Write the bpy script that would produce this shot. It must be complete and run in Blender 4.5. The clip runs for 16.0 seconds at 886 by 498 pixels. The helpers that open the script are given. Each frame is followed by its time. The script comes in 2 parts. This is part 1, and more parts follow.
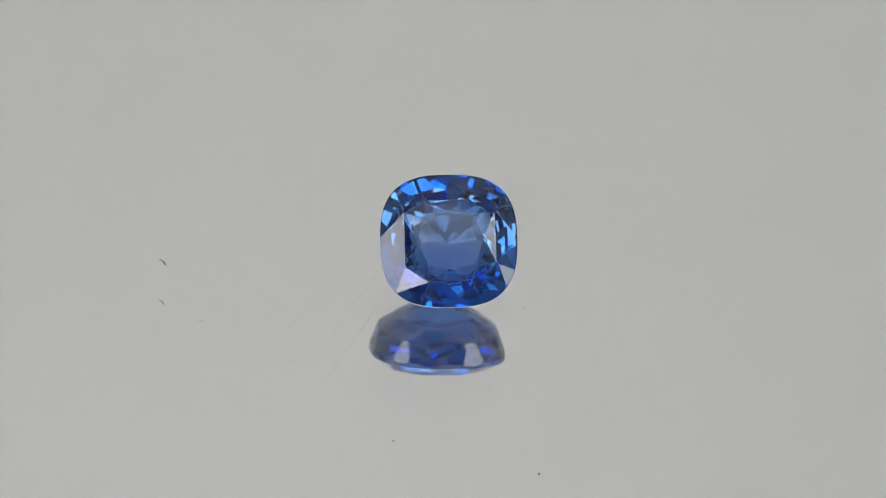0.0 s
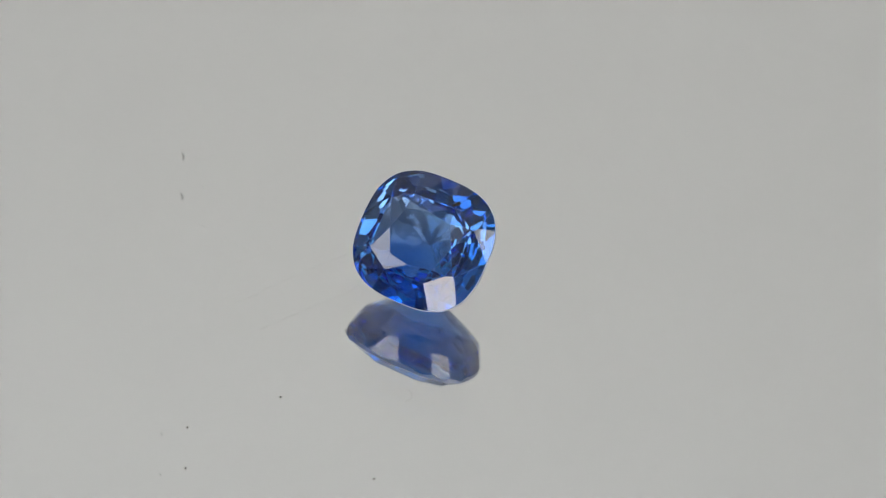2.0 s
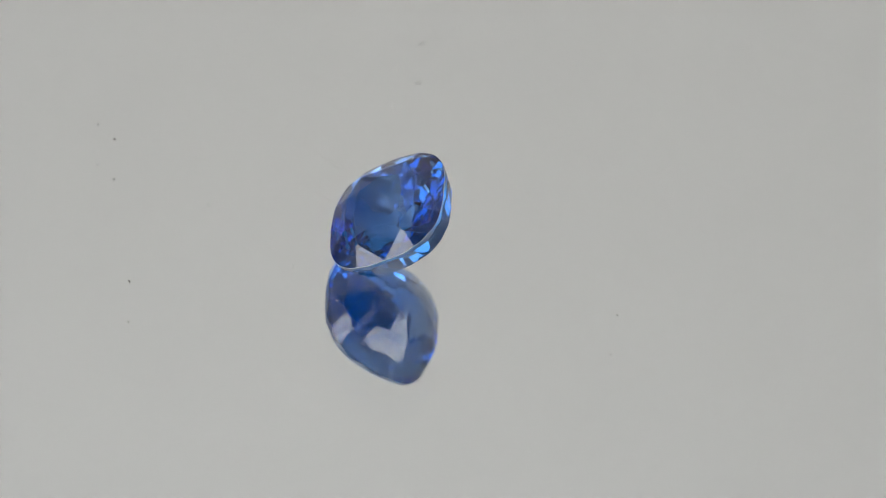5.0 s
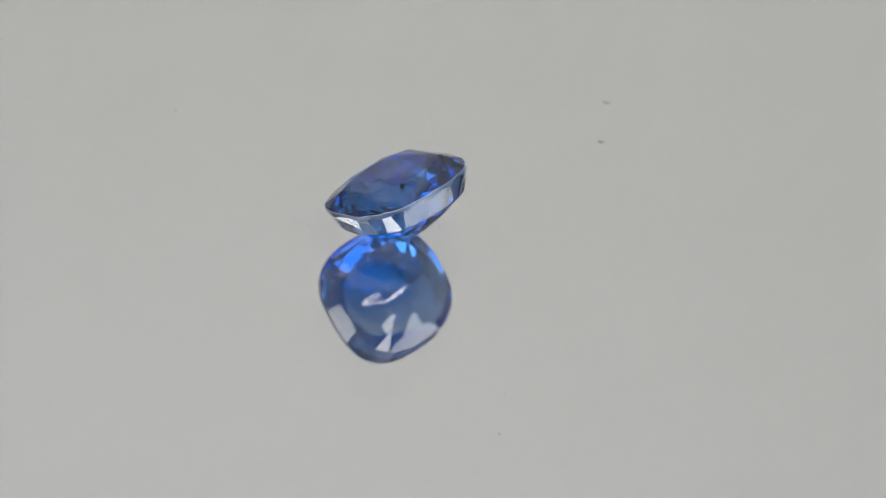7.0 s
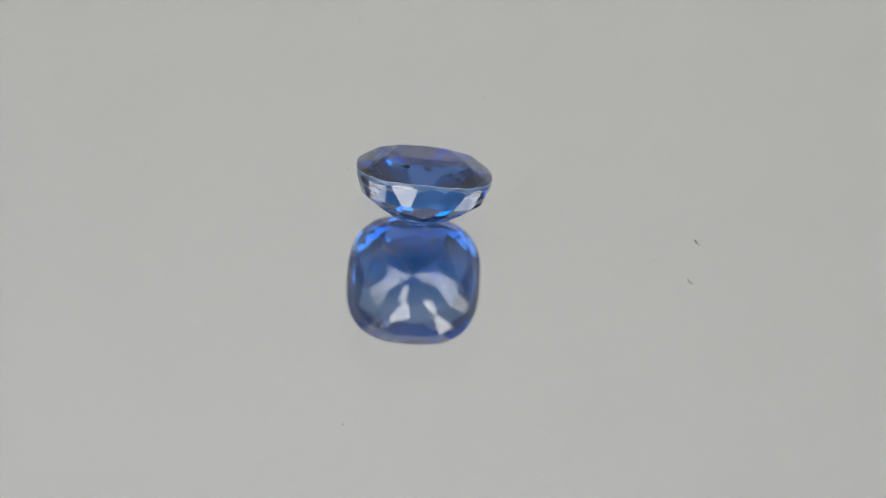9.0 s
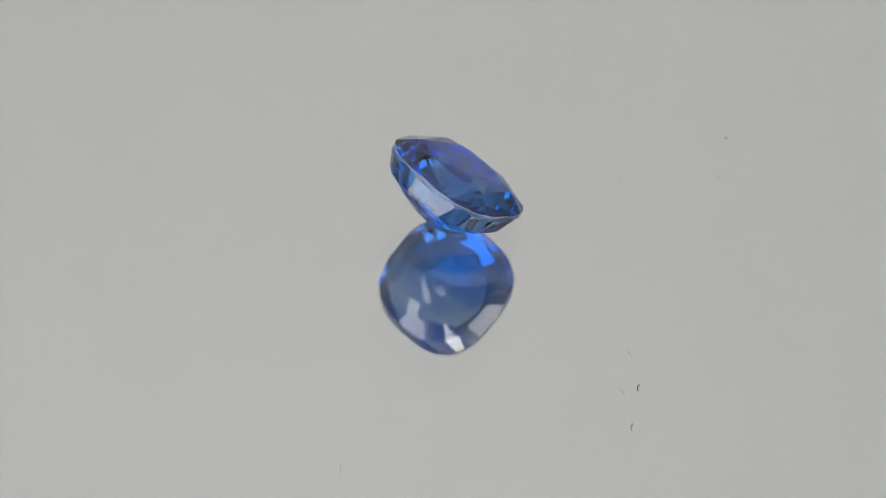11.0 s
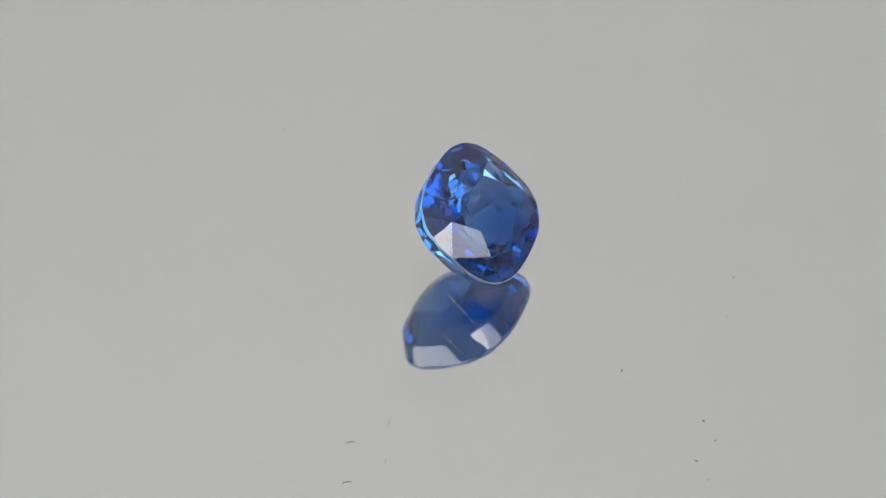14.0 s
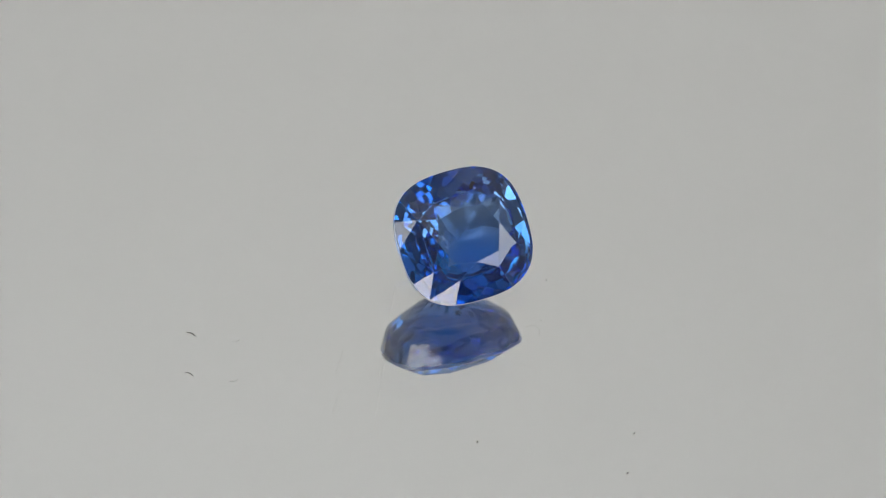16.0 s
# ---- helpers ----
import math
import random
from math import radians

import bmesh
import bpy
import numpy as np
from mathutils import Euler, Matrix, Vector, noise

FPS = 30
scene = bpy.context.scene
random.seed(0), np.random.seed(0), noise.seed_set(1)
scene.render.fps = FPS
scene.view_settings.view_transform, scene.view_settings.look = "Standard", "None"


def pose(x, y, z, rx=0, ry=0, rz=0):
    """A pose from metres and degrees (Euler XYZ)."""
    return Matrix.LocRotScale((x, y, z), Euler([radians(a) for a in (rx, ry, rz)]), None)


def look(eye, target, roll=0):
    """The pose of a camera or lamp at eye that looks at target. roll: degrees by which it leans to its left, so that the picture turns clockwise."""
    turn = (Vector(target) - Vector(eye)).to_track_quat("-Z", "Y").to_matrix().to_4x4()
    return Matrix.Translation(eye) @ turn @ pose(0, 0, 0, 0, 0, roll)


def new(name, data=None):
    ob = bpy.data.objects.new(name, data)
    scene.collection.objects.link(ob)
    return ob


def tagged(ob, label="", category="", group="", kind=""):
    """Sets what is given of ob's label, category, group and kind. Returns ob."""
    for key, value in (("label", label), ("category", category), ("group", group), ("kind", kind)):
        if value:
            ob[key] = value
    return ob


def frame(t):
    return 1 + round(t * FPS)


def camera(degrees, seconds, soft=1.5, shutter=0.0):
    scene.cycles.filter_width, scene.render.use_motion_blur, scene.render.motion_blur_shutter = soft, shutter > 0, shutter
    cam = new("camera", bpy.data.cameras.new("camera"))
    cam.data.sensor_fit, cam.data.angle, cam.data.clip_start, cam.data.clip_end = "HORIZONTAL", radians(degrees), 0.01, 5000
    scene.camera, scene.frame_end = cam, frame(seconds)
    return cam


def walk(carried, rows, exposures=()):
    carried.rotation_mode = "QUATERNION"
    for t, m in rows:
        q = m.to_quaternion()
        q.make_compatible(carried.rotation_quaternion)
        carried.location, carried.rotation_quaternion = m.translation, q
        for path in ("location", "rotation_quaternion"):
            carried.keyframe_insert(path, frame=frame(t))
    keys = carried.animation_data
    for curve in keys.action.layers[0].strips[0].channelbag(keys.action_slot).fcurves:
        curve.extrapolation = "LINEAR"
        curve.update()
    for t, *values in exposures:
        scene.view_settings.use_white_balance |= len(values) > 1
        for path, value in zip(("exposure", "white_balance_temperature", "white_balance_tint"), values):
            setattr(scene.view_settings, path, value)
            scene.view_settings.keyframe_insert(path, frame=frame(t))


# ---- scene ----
cam = camera(11.27, 16.0, 0.9)
EYE = (0.000812, -0.176932, 0.207879)
AIM = (0.000812, -0.000274, -0.000233)
cam.data.dof.use_dof, cam.data.dof.focus_distance, cam.data.dof.aperture_fstop = True, 0.268, 38.0
walk(cam, [(0.0, look(EYE, AIM, 6.15)), (16.0, look(EYE, AIM, 6.15))])

# ---- light: two diffused panels on the sides, two beside the lens, two added fills ----
scene.view_settings.exposure = 0.0
scene.cycles.max_bounces, scene.cycles.glossy_bounces, scene.cycles.transmission_bounces = 20, 14, 16
world = bpy.data.worlds.new("world")
world.use_nodes = True
world.node_tree.nodes["Background"].inputs[0].default_value = (0.8, 0.8, 0.8, 1)
world.node_tree.nodes["Background"].inputs[1].default_value = 0.05
scene.world = world
PANEL_POWER, SPOT_POWER, TOP_POWER, CARD_POWER = 5.75, 8.0, 0.69, 4.05

MM = 0.001
START, RATE = 0.625, 0.38395        # the table stands still, then turns clockwise


def spin(t):
    """The table's turn: an even pace with a slight drift."""
    drift = np.interp(t, [0, 2.5, 6.5, 9.0, 11.5, 16.0], [0, 0, 1.2, 1.8, 1.4, 1.4])
    return Matrix.Rotation(-RATE * max(t - START, 0.0) - radians(float(drift)), 4, "Z")


TIMES = [0.0, 0.6, 0.7] + [0.8 + 0.2 * i for i in range(77)]


# ---- materials ----
def material(name):
    m = bpy.data.materials.new(name)
    m.use_nodes = True
    n = m.node_tree.nodes
    n.clear()
    out = n.new("ShaderNodeOutputMaterial")
    return m, n, m.node_tree.links, out


def plain(name, colour, rough, scale=200.0, spread=0.15, bump=0.1, metal=0.0):
    """A surface with two scales of variation and fine relief."""
    m, n, l, out = material(name)
    b = n.new("ShaderNodeBsdfPrincipled")
    co = n.new("ShaderNodeTexCoord")
    mix = n.new("ShaderNodeMix")
    mix.data_type = "RGBA"
    coarse, fine = n.new("ShaderNodeTexNoise"), n.new("ShaderNodeTexNoise")
    coarse.inputs["Scale"].default_value, fine.inputs["Scale"].default_value = scale * 0.1, scale
    add = n.new("ShaderNodeMath")
    add.operation = "MULTIPLY_ADD"
    add.inputs[1].default_value, add.inputs[2].default_value = 0.5, 0.25
    for tex in (coarse, fine):
        l.new(co.outputs["Object"], tex.inputs["Vector"])
    l.new(coarse.outputs["Fac"], add.inputs[0])
    mix.inputs["A"].default_value = [c * (1 - spread) for c in colour] + [1]
    mix.inputs["B"].default_value = [min(1, c * (1 + spread)) for c in colour] + [1]
    l.new(add.outputs[0], mix.inputs["Factor"])
    l.new(mix.outputs["Result"], b.inputs["Base Color"])
    b.inputs["Roughness"].default_value, b.inputs["Metallic"].default_value = rough, metal
    bp = n.new("ShaderNodeBump")
    bp.inputs["Strength"].default_value, bp.inputs["Distance"].default_value = bump, 0.0003
    l.new(fine.outputs["Fac"], bp.inputs["Height"])
    l.new(bp.outputs["Normal"], b.inputs["Normal"])
    l.new(b.outputs[0], out.inputs["Surface"])
    return m


def sapphire(name, deep, pale, inner_deep, inner_pale, rough, veil):
    """Blue corundum of high index: refracting, its colour gathered in a zone beside the point, under a clear polish."""
    m, n, l, out = material(name)

    def blend(factor, a, b):
        mix = n.new("ShaderNodeMix")
        mix.data_type = "RGBA"
        mix.inputs["A"].default_value, mix.inputs["B"].default_value = (*a, 1), (*b, 1)
        l.new(factor, mix.inputs["Factor"])
        return mix.outputs["Result"]

    co, cloud, away = n.new("ShaderNodeTexCoord"), n.new("ShaderNodeTexNoise"), n.new("ShaderNodeVectorMath")
    cloud.inputs["Scale"].default_value, cloud.inputs["Detail"].default_value = 420.0, 3.0
    away.operation, away.inputs[1].default_value = "DISTANCE", ZONE
    for node, slot in ((cloud, "Vector"), (away, 0)):
        l.new(co.outputs["Object"], node.inputs[slot])
    uneven, zone = n.new("ShaderNodeMath"), n.new("ShaderNodeMapRange")
    uneven.operation, uneven.inputs[1].default_value = "MULTIPLY_ADD", 0.0016
    zone.interpolation_type = "SMOOTHSTEP"
    zone.inputs["From Min"].default_value, zone.inputs["From Max"].default_value = 0.0026, 0.0056
    l.new(cloud.outputs["Fac"], uneven.inputs[0])
    l.new(away.outputs["Value"], uneven.inputs[2])
    l.new(uneven.outputs[0], zone.inputs["Value"])
    far = zone.outputs["Result"]
    g = n.new("ShaderNodeBsdfRefraction")
    g.inputs["IOR"].default_value, g.inputs["Roughness"].default_value = 1.77, rough
    l.new(blend(far, deep, pale), g.inputs["Color"])
    fr = n.new("ShaderNodeFresnel")
    fr.inputs["IOR"].default_value = 1.77
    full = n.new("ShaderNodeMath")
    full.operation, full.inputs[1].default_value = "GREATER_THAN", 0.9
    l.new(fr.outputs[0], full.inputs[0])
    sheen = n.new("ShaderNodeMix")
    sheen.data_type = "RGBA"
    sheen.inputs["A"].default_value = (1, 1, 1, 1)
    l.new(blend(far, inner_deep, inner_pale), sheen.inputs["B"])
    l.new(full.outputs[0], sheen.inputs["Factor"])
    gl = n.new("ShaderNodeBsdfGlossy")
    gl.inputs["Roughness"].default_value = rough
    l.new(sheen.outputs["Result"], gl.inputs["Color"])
    mx = n.new("ShaderNodeMixShader")
    l.new(fr.outputs[0], mx.inputs[0])
    # fine silk in the crystal scatters a little blue light
    silk, haze = n.new("ShaderNodeBsdfDiffuse"), n.new("ShaderNodeMixShader")
    l.new(blend(far, (0.01, 0.115, 0.86), (0.15, 0.27, 0.60)), silk.inputs["Color"])
    thick = n.new("ShaderNodeMapRange")
    thick.inputs["From Min"].default_value, thick.inputs["From Max"].default_value = 0.35, 0.65
    thick.inputs["To Min"].default_value, thick.inputs["To Max"].default_value = 0.5 * veil, 1.5 * veil
    l.new(cloud.outputs["Fac"], thick.inputs["Value"])
    l.new(thick.outputs["Result"], haze.inputs[0])
    l.new(g.outputs[0], haze.inputs[1])
    l.new(silk.outputs[0], haze.inputs[2])
    l.new(haze.outputs[0], mx.inputs[1])
    l.new(gl.outputs[0], mx.inputs[2])
    l.new(mx.outputs[0], out.inputs["Surface"])
    return m


def clear_glass():
    m, n, l, out = material("mirror_glass")
    g = n.new("ShaderNodeBsdfGlass")
    g.inputs["IOR"].default_value, g.inputs["Roughness"].default_value = 1.5, 0.0
    g.inputs["Color"].default_value = (0.99, 0.992, 0.992, 1)
    l.new(g.outputs[0], out.inputs["Surface"])
    return m


def silver():
    m, n, l, out = material("silvering")
    b = n.new("ShaderNodeBsdfPrincipled")
    b.inputs["Metallic"].default_value, b.inputs["Roughness"].default_value = 1.0, 0.006
    b.inputs["Base Color"].default_value = (0.94, 0.94, 0.94, 1)
    l.new(b.outputs[0], out.inputs["Surface"])
    return m


def glow(name, colour, power, edge=1.0):
    """A lit diffuser, dimmer towards its rim by the share edge."""
    m, n, l, out = material(name)
    e = n.new("ShaderNodeEmission")
    e.inputs["Color"].default_value = (*colour, 1)
    co, gap, fall = n.new("ShaderNodeTexCoord"), n.new("ShaderNodeVectorMath"), n.new("ShaderNodeMapRange")
    gap.operation, gap.inputs[1].default_value = "DISTANCE", (0.5, 0.5, 0.5)
    fall.interpolation_type = "SMOOTHSTEP"
    fall.inputs["From Min"].default_value, fall.inputs["From Max"].default_value = 0.22, 0.62
    fall.inputs["To Min"].default_value, fall.inputs["To Max"].default_value = power, power * edge
    l.new(co.outputs["Generated"], gap.inputs[0])
    l.new(gap.outputs["Value"], fall.inputs["Value"])
    l.new(fall.outputs["Result"], e.inputs["Strength"])
    l.new(e.outputs[0], out.inputs["Surface"])
    return m


ZONE = (0.0001, -0.0024, -0.0018)    # the middle of the deep blue zone in the crystal
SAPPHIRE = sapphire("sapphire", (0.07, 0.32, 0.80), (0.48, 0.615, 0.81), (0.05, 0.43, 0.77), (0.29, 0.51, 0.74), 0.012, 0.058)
BRUTED = sapphire("bruted_sapphire_girdle", (0.62, 0.72, 0.86), (0.74, 0.80, 0.90), (0.40, 0.60, 0.88), (0.50, 0.66, 0.88), 0.28, 0.10)
WORN = plain("worn_sapphire_edge", (0.05, 0.14, 0.36), 0.35, 6000, 0.2)
FROSTED = plain("frosted_sapphire_rim", (0.50, 0.55, 0.62), 0.4, 6000, 0.25)
GLASS, SILVER = clear_glass(), silver()
TENT = plain("white_back_card", (0.775, 0.775, 0.77), 0.9, 900, 0.02)
CLOTH = plain("grey_cloth", (0.48, 0.48, 0.482), 0.95, 900, 0.12)
BOARD = plain("grey_board", (0.30, 0.30, 0.30), 0.6, 400, 0.04)
BLACK = plain("black_plastic", (0.02, 0.02, 0.022), 0.45, 600, 0.2)
DUST = plain("dark_dust", (0.16, 0.155, 0.14), 0.9, 9000, 0.5)
FIBRE = plain("dark_fibre", (0.07, 0.066, 0.06), 0.9, 9000, 0.4)
PALE = plain("pale_lint", (0.42, 0.41, 0.38), 0.9, 9000, 0.3)
SCORED = plain("scored_glass", (0.50, 0.49, 0.46), 0.6, 9000, 0.3)
FLAW = plain("dark_crystal_inclusion", (0.01, 0.009, 0.012), 0.6, 9000, 0.4)
LED = glow("led_diffuser", (1.0, 0.985, 0.94), PANEL_POWER, 0.6)
STRIP = glow("led_strip", (1.0, 0.95, 0.88), 6.2)
TOP_FILL = glow("overhead_fill", (0.985, 1.0, 0.99), TOP_POWER)
CARD_FILL = glow("back_card_fill", (0.985, 1.0, 0.985), CARD_POWER)
SPOT = glow("led_spot", (1.0, 0.96, 0.91), SPOT_POWER)


# ---- mesh helpers ----
def part(name, bm, mat, parent=None, label=""):
    me = bpy.data.meshes.new(name)
    bm.to_mesh(me)
    bm.free()
    me.materials.append(mat)
    ob = new(name, me)
    ob.parent = parent
    return tagged(ob, label)


def box(sx, sy, sz, at=(0, 0, 0), bevel=0.0):
    bm = bmesh.new()
    bmesh.ops.create_cube(bm, size=1, matrix=Matrix.Translation(at) @ Matrix.Diagonal((sx, sy, sz, 1)))
    if bevel:
        bmesh.ops.bevel(bm, geom=bm.edges[:], offset=bevel, segments=2, affect="EDGES")
    return bm


def lathe(profile, steps=96, closed=True):
    """A turned body from (radius, height) pairs."""
    bm = bmesh.new()
    rings = []
    for r, z in profile:
        if r < 1e-9:
            rings.append([bm.verts.new((0, 0, z))])
        else:
            rings.append([bm.verts.new((r * math.cos(6.283185307 * i / steps), r * math.sin(6.283185307 * i / steps), z)) for i in range(steps)])
    for a, b in zip(rings, rings[1:]):
        for i in range(steps):
            j = (i + 1) % steps
            f = [a[i % len(a)], a[j % len(a)], b[j % len(b)], b[i % len(b)]]
            f = list(dict.fromkeys(f))
            if len(f) > 2:
                bm.faces.new(f)
    bmesh.ops.recalc_face_normals(bm, faces=bm.faces[:])
    return bm


# ---- the photo booth ----
def slab(name, sx, sy, sz, at, mat=TENT):
    ob = part(name, box(sx, sy, sz), mat)
    ob.location = at
    return tagged(ob, "matt white back card of a photo booth" if mat is TENT else "grey cloth side of a photo booth", "wall", kind="structure")


X, Y0, Y1, TOP, LOW = 0.32, -0.36, 0.32, 0.60, -0.04
slab("wall_left", 0.01, Y1 - Y0, TOP - LOW, (-X - 0.005, (Y0 + Y1) / 2, (TOP + LOW) / 2), CLOTH)
slab("wall_right", 0.01, Y1 - Y0, TOP - LOW, (X + 0.005, (Y0 + Y1) / 2, (TOP + LOW) / 2), CLOTH)
slab("wall_back", 2 * X + 0.02, 0.01, TOP - LOW, (0, Y1 + 0.005, (TOP + LOW) / 2))
slab("wall_front", 2 * X + 0.02, 0.01, TOP - LOW, (0, Y0 - 0.005, (TOP + LOW) / 2), CLOTH)
tagged(slab("ceiling", 2 * X + 0.02, Y1 - Y0 + 0.02, 0.01, (0, (Y0 + Y1) / 2, TOP + 0.005), CLOTH), "grey cloth top of a photo booth", "ceiling")
tagged(slab("floor", 2 * X + 0.02, Y1 - Y0 + 0.02, 0.01, (0, (Y0 + Y1) / 2, LOW - 0.005), BOARD), "matt grey board under the turntable", "floor")


def led_panel(width, height, m, front=LED):
    top = new("led_panel")
    part("housing", box(width + 0.016, height + 0.016, 0.012, (0, 0, 0.007), 0.002), BLACK, top, "black plastic lamp housing")
    part("diffuser", box(width, height, 0.002, (0, 0, -0.0005)), front, top, "glowing white diffuser")
    top.matrix_basis = m
    return tagged(top, "slim black lamp panel with a glowing white diffuser", "lamp", "photo booth lamps")


def at(azimuth, elevation, reach):
    """A place round the gem: azimuth from straight behind it, to the right positive."""
    a, e = radians(azimuth), radians(elevation)
    return (reach * math.sin(a) * math.cos(e), reach * math.cos(a) * math.cos(e), reach * math.sin(e))


# each panel glows along its own -z, towards the gem
led_panel(0.175, 0.220, look(at(-124, 27, 0.31), (0, 0, 0)))
led_panel(0.170, 0.205, look(at(116, 25.5, 0.31), (0, 0, 0)))
led_panel(0.110, 0.055, look(at(-162, 10, 0.33), (0, 0, 0)), STRIP)
led_panel(0.078, 0.062, look(at(154, 6.5, 0.33), (0, 0, 0)), STRIP)
for azimuth, elevation in ((-158, 43), (-168.5, 41), (146.5, 38), (162, 39)):
    back = 0.335 / (math.cos(radians(azimuth)) * math.cos(radians(elevation)))
    spot = led_panel(0.060, 0.064, look(at(azimuth, elevation, abs(back)), (0, 0, 0)), SPOT)
    tagged(spot, "small black lamp with a bright white front, on the booth wall", "lamp", "small lamps beside the lens")


# added glowing fill in place of a bright ceiling, for the table facet's reflection
tagged(led_panel(0.50, 0.34, look((0, -0.175, TOP - 0.015), (0, -0.175, 0)), TOP_FILL), "wide dim white fill panel added unseen under the booth top", "lamp")
# unseen fill, added only to lift the back card that the mirror shows
tagged(led_panel(0.46, 0.07, look((-0.045, 0.04, TOP - 0.05), (-0.045, Y1, TOP - 0.10)), CARD_FILL), "long slim unseen fill lamp added to brighten the white back card", "lamp")


# ---- the turning mirror ----
def turntable():
    top = new("mirror_turntable")
    part("glass_sheet", lathe([(0, 0), (0.1195, 0), (0.12, -0.0005), (0.12, -0.0033)]), GLASS, top, "clear glass front")
    part("silver_backing", lathe([(0, -0.0033), (0.12, -0.0033), (0.12, -0.0035), (0, -0.0035)]), SILVER, top, "silvered mirror back")
    part("platter", lathe([(0, -0.0036), (0.121, -0.0036), (0.1225, -0.005), (0.1225, -0.014), (0.121, -0.015), (0, -0.015)]), BLACK, top, "black plastic platter")
    return tagged(top, "round glass mirror on a slowly turning black platter", "turntable")


table = turntable()
base = part("turntable_base", lathe([(0, -0.0152), (0.05, -0.0152), (0.055, -0.02), (0.08, -0.034), (0.085, -0.037), (0.085, -0.04), (0, -0.04)]), BLACK)
tagged(base, "black plastic turntable base standing on grey board", "base")


# ---- the gem, in millimetres, its axis along z and the girdle about z = 0 ----
HALF_X, HALF_Y, CUSHION = 4.13, 4.00, 2.751
ZT, ZO, ZG, ZB = 1.30, 1.06, 0.26, -0.06   # heights of the table, the crown's ring and the girdle's two edges
REST, TILT = 3.175, 35.10           # distance and slope of the facet that it lies on
LEAN = radians(-92.4)               # towards which side of the gem it leans
TABLE = [(2.05, 0.10), (1.38, 1.45), (-0.05, 1.65), (-1.55, 1.30), (-1.95, -0.10), (-1.30, -1.53), (-0.05, -1.77), (1.50, -1.50)]
RING = [(2.70, 1.78), (1.20, 2.43), (-1.45, 2.33), (-2.70, 1.66), (-2.70, -1.60), (-1.28, -2.53), (1.28, -2.42), (2.80, -1.44)]
MID = [3, 46, 90, 135, 177, -135, -92, -40]      # where the mains meet the girdle, in degrees
SPLIT = [31, 62, 117, 153, -153, -114, -61, -25]  # where the girdle facets part

COLUMNS = [-2, 17, 32, 41, 49, 57, 69, 88, 109, 121, 131, 140, 149, 162, 178, 197, 211, 221, 229, 238, 251, 271, 290, 303, 312, 320, 329, 342]  # where the pavilion's columns part
# share of the outline, height and roundness where its tiers part
TIERS = [(1.0, ZB, 0.0), (0.905, -1.27, 0.2), (0.685, -2.01, 0.6), (0.43, -2.655, 0.9), (0.008, -3.42, 1.0)]
YAW, NOD = 0.030, 0.014              # the cutter's unevenness across and along the facets


def rim(degrees):
    c, s = math.cos(radians(degrees)), math.sin(radians(degrees))
    r = (abs(c) ** CUSHION + abs(s) ** CUSHION) ** (-1 / CUSHION)
    return Vector((HALF_X * r * c, HALF_Y * r * s, 0))


RIM = [rim(360 * i / 120) for i in range(120)]


def cut(bm, co, no):
    made = bmesh.ops.bisect_plane(bm, geom=bm.verts[:] + bm.edges[:] + bm.faces[:], dist=1e-5, plane_co=co, plane_no=no, clear_outer=True)
    edges = [g for g in made["geom_cut"] if isinstance(g, bmesh.types.BMEdge)]
    if len(edges) > 2:
        bmesh.ops.contextual_create(bm, geom=edges)


def three(bm, a, b, c, side=1):
    """The facet through three points, of the crown (side 1) or the pavilion (side -1)."""
    n = (b - a).cross(c - a).normalized()
    cut(bm, a, n if n.z * side > 0 else -n)


def polar(r, degrees, z):
    return Vector((r * math.cos(radians(degrees)), r * math.sin(radians(degrees)), z))


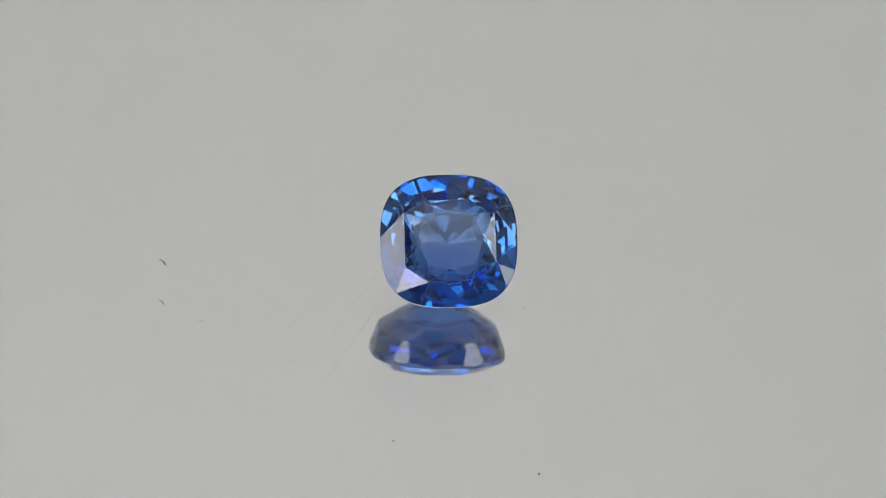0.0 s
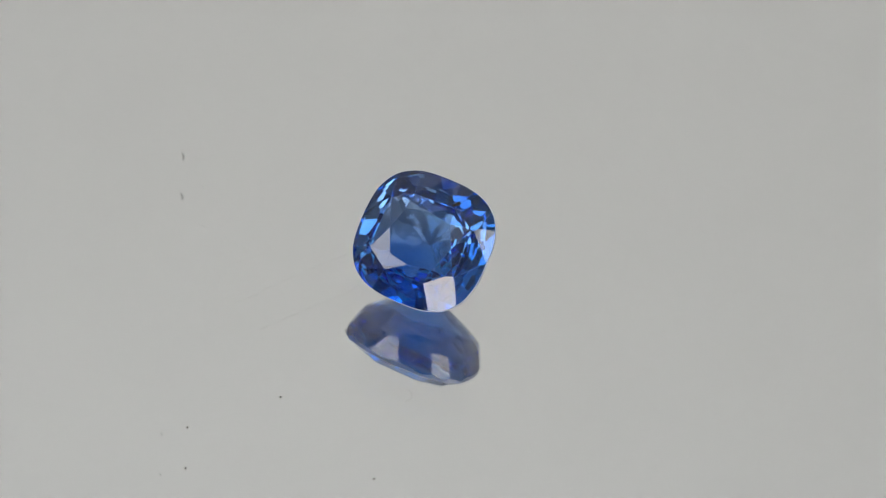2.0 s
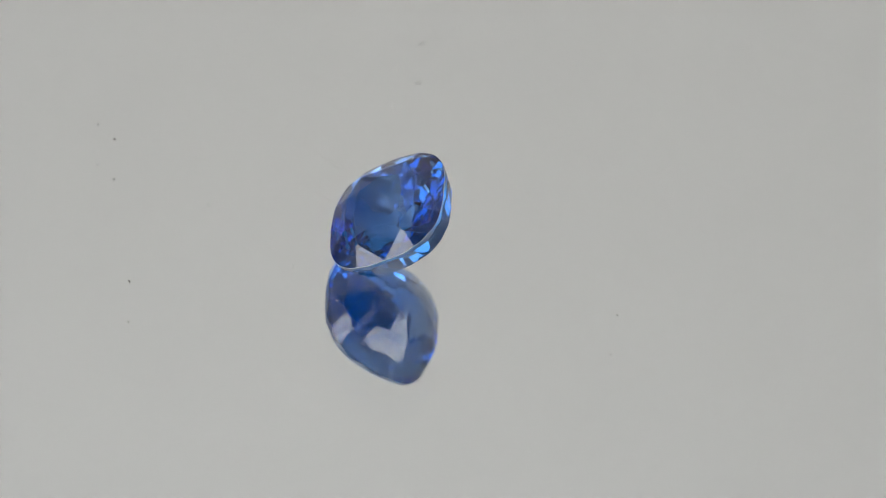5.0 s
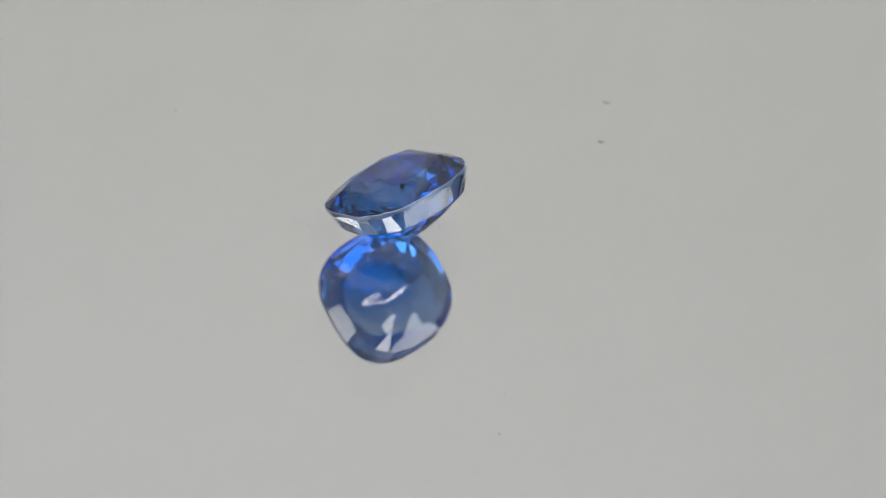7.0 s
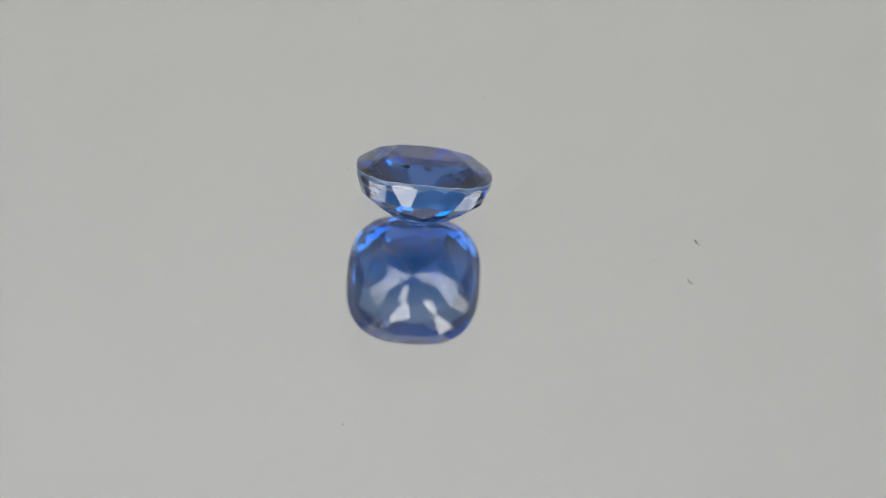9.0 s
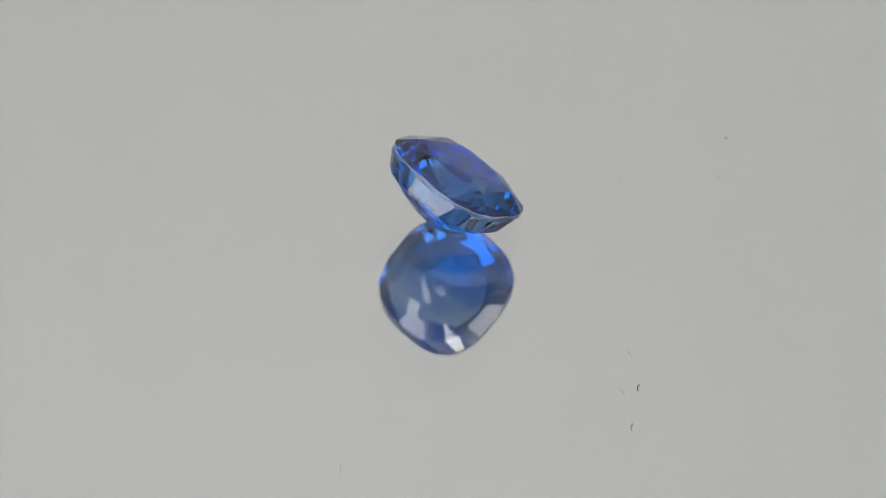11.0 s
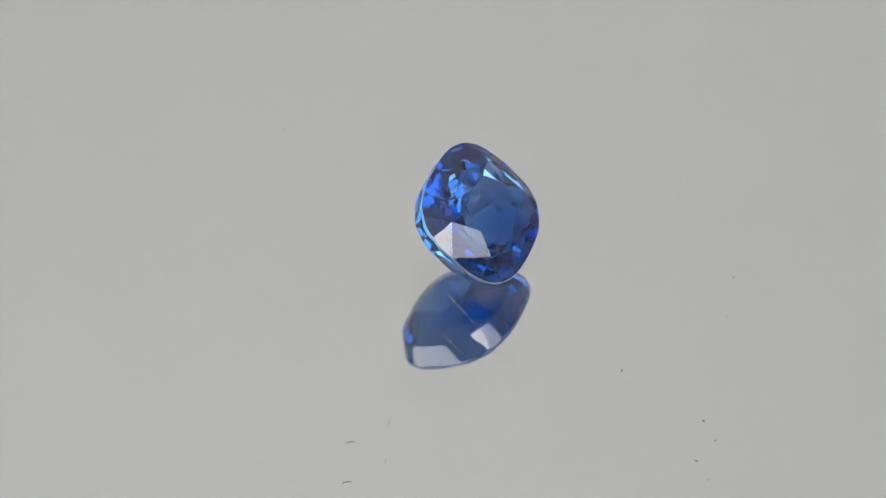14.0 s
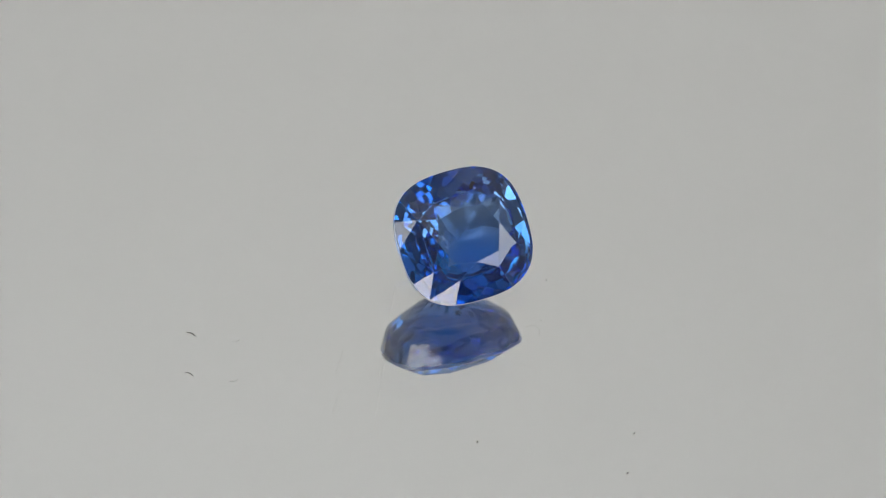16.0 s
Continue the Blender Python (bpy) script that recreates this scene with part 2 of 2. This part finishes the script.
def gem_body():
    bm = bmesh.new()
    lo = [bm.verts.new((v.x, v.y, -6)) for v in RIM]
    hi = [bm.verts.new((v.x, v.y, 3)) for v in RIM]
    bm.faces.new(hi)
    bm.faces.new(lo[::-1])
    for i in range(len(RIM)):
        j = (i + 1) % len(RIM)
        bm.faces.new((lo[i], lo[j], hi[j], hi[i]))
    rnd = random.Random(4)
    up = Vector((0, 0, 1))
    table = [Vector((x, y, ZT)) for x, y in TABLE]
    ring = [Vector((x, y, ZO)) for x, y in RING]
    mid = [rim(d) + up * ZG for d in MID]
    split = [rim(d) + up * ZG for d in SPLIT]
    cut(bm, table[0], up)
    for i in range(8):
        three(bm, table[i], table[(i + 1) % 8], ring[i])
        three(bm, ring[i - 1], ring[i], table[i])
        three(bm, ring[i - 1], ring[i], mid[i])
        three(bm, ring[i], mid[i], split[i])
        three(bm, ring[i], split[i], mid[(i + 1) % 8])
    # pavilion: four tiers of stepped columns, rounder towards the point, each facet cut a little off the last
    rings = [[share * rim(d).lerp(polar(4.06, d, 0), round_) + up * z for d in COLUMNS] for share, z, round_ in TIERS]
    for k, (high, low) in enumerate(zip(rings, rings[1:])):
        for i, a in enumerate(high):
            b, c, d = high[(i + 1) % len(high)], low[(i + 1) % len(low)], low[i]
            n = (c - a).cross(b - d).normalized()
            n = n if n.z < 0 else -n
            along, slope = (b - a).normalized(), (a + b - c - d).normalized()
            lean = along * rnd.uniform(-YAW, YAW) + slope * (NOD * (-1) ** (i + k) + rnd.uniform(-0.5, 0.5) * NOD)
            cut(bm, (a + b + c + d) / 4, (n + (2.0 if k == 0 else 1.0) * lean).normalized())
    t = radians(TILT)
    n = Vector((math.cos(LEAN) * math.sin(t), math.sin(LEAN) * math.sin(t), -math.cos(t)))
    cut(bm, n * REST, n)
    bmesh.ops.remove_doubles(bm, verts=bm.verts[:], dist=1e-4)
    bmesh.ops.recalc_face_normals(bm, faces=bm.faces[:])
    return bm


def speck(seed, size, long=1.0, flat=0.5):
    """A small ragged grain, in millimetres, its underside at z = 0."""
    r = random.Random(seed)
    bm = bmesh.new()
    bmesh.ops.create_icosphere(bm, subdivisions=2, radius=0.5)
    for v in bm.verts:
        v.co *= 1 + 0.7 * noise.noise(v.co * 3 + Vector((seed * 3.1, 0, 0))) + r.uniform(-0.12, 0.12)
        v.co = Vector((v.co.x * size * long, v.co.y * size / long, v.co.z * size * flat)) * MM
    low = min(v.co.z for v in bm.verts)
    bmesh.ops.translate(bm, vec=(0, 0, -low), verts=bm.verts[:])
    return bm


def worn_edges(body, width, rim_only):
    """Fine rounded threads along the crown's edges, or along its rim at the girdle."""
    bm = bmesh.new()
    for e in body.edges:
        if len(e.link_faces) != 2:
            continue
        a, b = (f.normal for f in e.link_faces)
        if min(a.z, b.z) < -0.05 or max(a.z, b.z) < 0.05 or a.angle(b) < radians(5) or (min(a.z, b.z) < 0.05) != rim_only:
            continue
        p, q = (v.co for v in e.verts)
        d, up = (q - p).normalized(), (a + b).normalized()
        side = d.cross(up)
        rings = [[bm.verts.new((c + (side * x + up * y) * width / 2) * MM) for x, y in ((-1, -0.3), (-0.5, 0.35), (0.5, 0.35), (1, -0.3))] for c in (p, q)]
        for k in range(4):
            bm.faces.new((rings[0][k], rings[0][(k + 1) % 4], rings[1][(k + 1) % 4], rings[1][k]))
    bmesh.ops.recalc_face_normals(bm, faces=bm.faces[:])
    return bm


def sapphire_gem():
    top = new("sapphire_gem")
    body = gem_body()
    kinds = {"table_facet": lambda n: n.z > 0.999, "crown_facet": lambda n: 0.05 < n.z <= 0.999, "girdle": lambda n: abs(n.z) <= 0.05, "pavilion_facet": lambda n: n.z < -0.05}
    labels = {"table_facet": "flat polished table facet", "girdle": "thin pale bruted girdle band"}
    for name, test in kinds.items():
        faces = [f for f in body.faces if test(f.normal)]
        for piece in ([faces] if name == "girdle" else [[f] for f in faces]):
            bm, made = bmesh.new(), {}
            for f in piece:
                for v in f.verts:
                    if v not in made:
                        made[v] = bm.verts.new(v.co * MM)
                bm.faces.new([made[v] for v in f.verts])
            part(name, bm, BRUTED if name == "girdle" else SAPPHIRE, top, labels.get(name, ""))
    part("facet_edge", worn_edges(body, 0.014, False), WORN, top, "fine worn edges of the facets")
    part("girdle_edge", worn_edges(body, 0.042, True), FROSTED, top, "pale frosted rim of the girdle")
    body.free()
    flaw = part("inclusion", speck(7, 0.40, 1.4, 0.3), FLAW, top, "small dark mineral inclusion")
    flaw.matrix_basis = pose(1.22 * MM, 2.72 * MM, 0.925 * MM, -28, 0, 50)
    return tagged(top, "blue cushion-cut sapphire lying tilted on a mirror", "gemstone")


gem = sapphire_gem()
GEM_POSE = Matrix.Translation((1.092 * MM, -2.523 * MM, 3.179 * MM)) @ Matrix.Rotation(radians(TILT), 4, Vector((0.9953, 0.0964, 0))) @ Matrix.Rotation(0.139, 4, "Z")


# ---- dust, lint and scratches on the glass ----
def strand(points, width, steps=14):
    """A thin thread lying along points in millimetres."""
    p = [Vector((x, y, 0)) for x, y in points]
    line = []
    for i in range(len(p) - 1):
        a, b, c, d = p[max(i - 1, 0)], p[i], p[i + 1], p[min(i + 2, len(p) - 1)]
        for k in range(steps):
            t = k / steps
            line.append(0.5 * (2 * b + (c - a) * t + (2 * a - 5 * b + 4 * c - d) * t * t + (3 * b - a - 3 * c + d) * t ** 3))
    line.append(p[-1])
    bm = bmesh.new()
    rows = []
    for i, q in enumerate(line):
        d = (line[min(i + 1, len(line) - 1)] - line[max(i - 1, 0)]).normalized()
        n = Vector((-d.y, d.x, 0))
        w = width * (0.5 + 0.3 * noise.noise(q * 4)) * (0.4 if i in (0, len(line) - 1) else 1)
        ring = []
        for k in range(5):
            u = 2 * math.pi * k / 5
            ring.append(bm.verts.new((q + n * w * math.cos(u) + Vector((0, 0, w * 0.6 * (1 + math.sin(u))))) * MM))
        rows.append(ring)
    for a, b in zip(rows, rows[1:]):
        for k in range(5):
            bm.faces.new((a[k], a[(k + 1) % 5], b[(k + 1) % 5], b[k]))
    bm.faces.new(rows[0])
    bm.faces.new(rows[-1][::-1])
    bmesh.ops.recalc_face_normals(bm, faces=bm.faces[:])
    return bm


def scratch(a, b, pieces, width, seed):
    """A broken hairline in the glass from a to b, in millimetres: each piece is a part of the mirror."""
    r = random.Random(seed)
    a, b = Vector(a), Vector(b)
    for i in range(pieces):
        t0 = (i + r.uniform(0.0, 0.25)) / pieces
        t1 = (i + r.uniform(0.65, 1.0)) / pieces
        q = [a + (b - a) * (t0 + (t1 - t0) * k / 3) for k in range(4)]
        part("scratch", strand([(v.x + r.uniform(-0.015, 0.015), v.y + r.uniform(-0.015, 0.015)) for v in q], width * r.uniform(0.5, 1.0), 5), SCORED, table, "fine pale scratch in the glass")


scratch((-2.95, -2.85), (-5.85, -9.60), 7, 0.031, 1)
scratch((-7.26, -6.82), (-8.37, -8.89), 3, 0.025, 2)
scratch((-8.57, 12.38), (-10.08, 13.37), 2, 0.030, 3)
scratch((-3.92, 9.33), (-5.03, 10.59), 2, 0.025, 4)

# place in millimetres on the turning glass, and size
GRAINS = [(6.03, -4.49, 0.14), (7.8, -16.85, 0.16), (7.92, -14.23, 0.1), (0.45, -10.86, 0.1), (-6.65, -2.43, 0.12), (6.15, -1.75, 0.1), (-3.49, -10.41, 0.1)]
GRAINS += [(2.72, -14.3, 0.08), (6.44, -17.41, 0.08), (-13.25, 1.11, 0.10), (-3.0, -20.53, 0.18), (-3.88, -21.82, 0.14), (-1.35, -20.9, 0.1), (-8.77, -1.23, 0.11)]
GRAINS += [(-5.7, -11.88, 0.08), (0.12, 12.28, 0.1), (-6.87, 5.95, 0.09), (2.75, 12.09, 0.13), (7.73, 10.54, 0.09), (-4.17, 5.84, 0.09), (8.24, 7.74, 0.11)]
GRAINS += [(10.15, 2.67, 0.11), (-0.62, 19.65, 0.08), (17.57, 9.48, 0.08), (5.39, -15.24, 0.1), (18.05, 2.64, 0.08), (-22.24, -6.23, 0.09), (-14.05, -1.42, 0.1), (-10.93, -6.59, 0.1)]
GRAINS += [(-7.58, -2.12, 0.1), (1.13, -19.24, 0.1)]
RIDERS = [(table, Matrix.Identity(4)), (gem, GEM_POSE)]
ON_GLASS = 0.004 * MM


def rest(ob, x, y, turn):
    RIDERS.append((ob, pose(x * MM, y * MM, ON_GLASS, 0, 0, turn)))


for i, (x, y, size) in enumerate(GRAINS):
    grain = part("dust_grain", speck(i + 20, size * (0.85 if size > 0.12 else 0.62), 1.0 + 0.35 * (i % 3)), DUST if i % 4 else PALE)
    tagged(grain, "tiny dark dust grain lying on the mirror" if i % 4 else "tiny pale dust grain lying on the mirror", "dust", "dust on the mirror")
    rest(grain, x, y, 47 * i)

fleck = part("fleck", speck(21, 0.12, 1.2), DUST, table, "small dark fleck in the silvering")
fleck.matrix_basis = pose(-0.88 * MM, -14.05 * MM, -3.28 * MM, 0, 0, 40)

LINT = [("dark lint fibre with a bent end on the mirror", FIBRE, (-15.92, -3.88), ((-0.22, 0.16), (-0.05, 0.12), (0.10, 0.0), (0.16, -0.16), (0.26, -0.22)), 0.055),
        ("pale curled lint fibre lying on the mirror", PALE, (4.25, -8.15), ((-0.50, 0.45), (0.0, 0.50), (0.30, 0.10), (0.10, -0.40)), 0.022),
        ("fine pale lint fibre lying on the mirror", PALE, (-13.41, -5.05), ((-0.3, 0.1), (0.0, 0.0), (0.3, 0.15)), 0.04)]
for label, mat, (x, y), shape, width in LINT:
    fibre = tagged(part("lint_fibre", strand(shape, width), mat), label, "lint", "lint on the mirror")
    rest(fibre, x, y, 0)


# ---- what moves ----
def motions():
    for thing, m in RIDERS:
        walk(thing, [(t, spin(t) @ m) for t in TIMES])


motions()
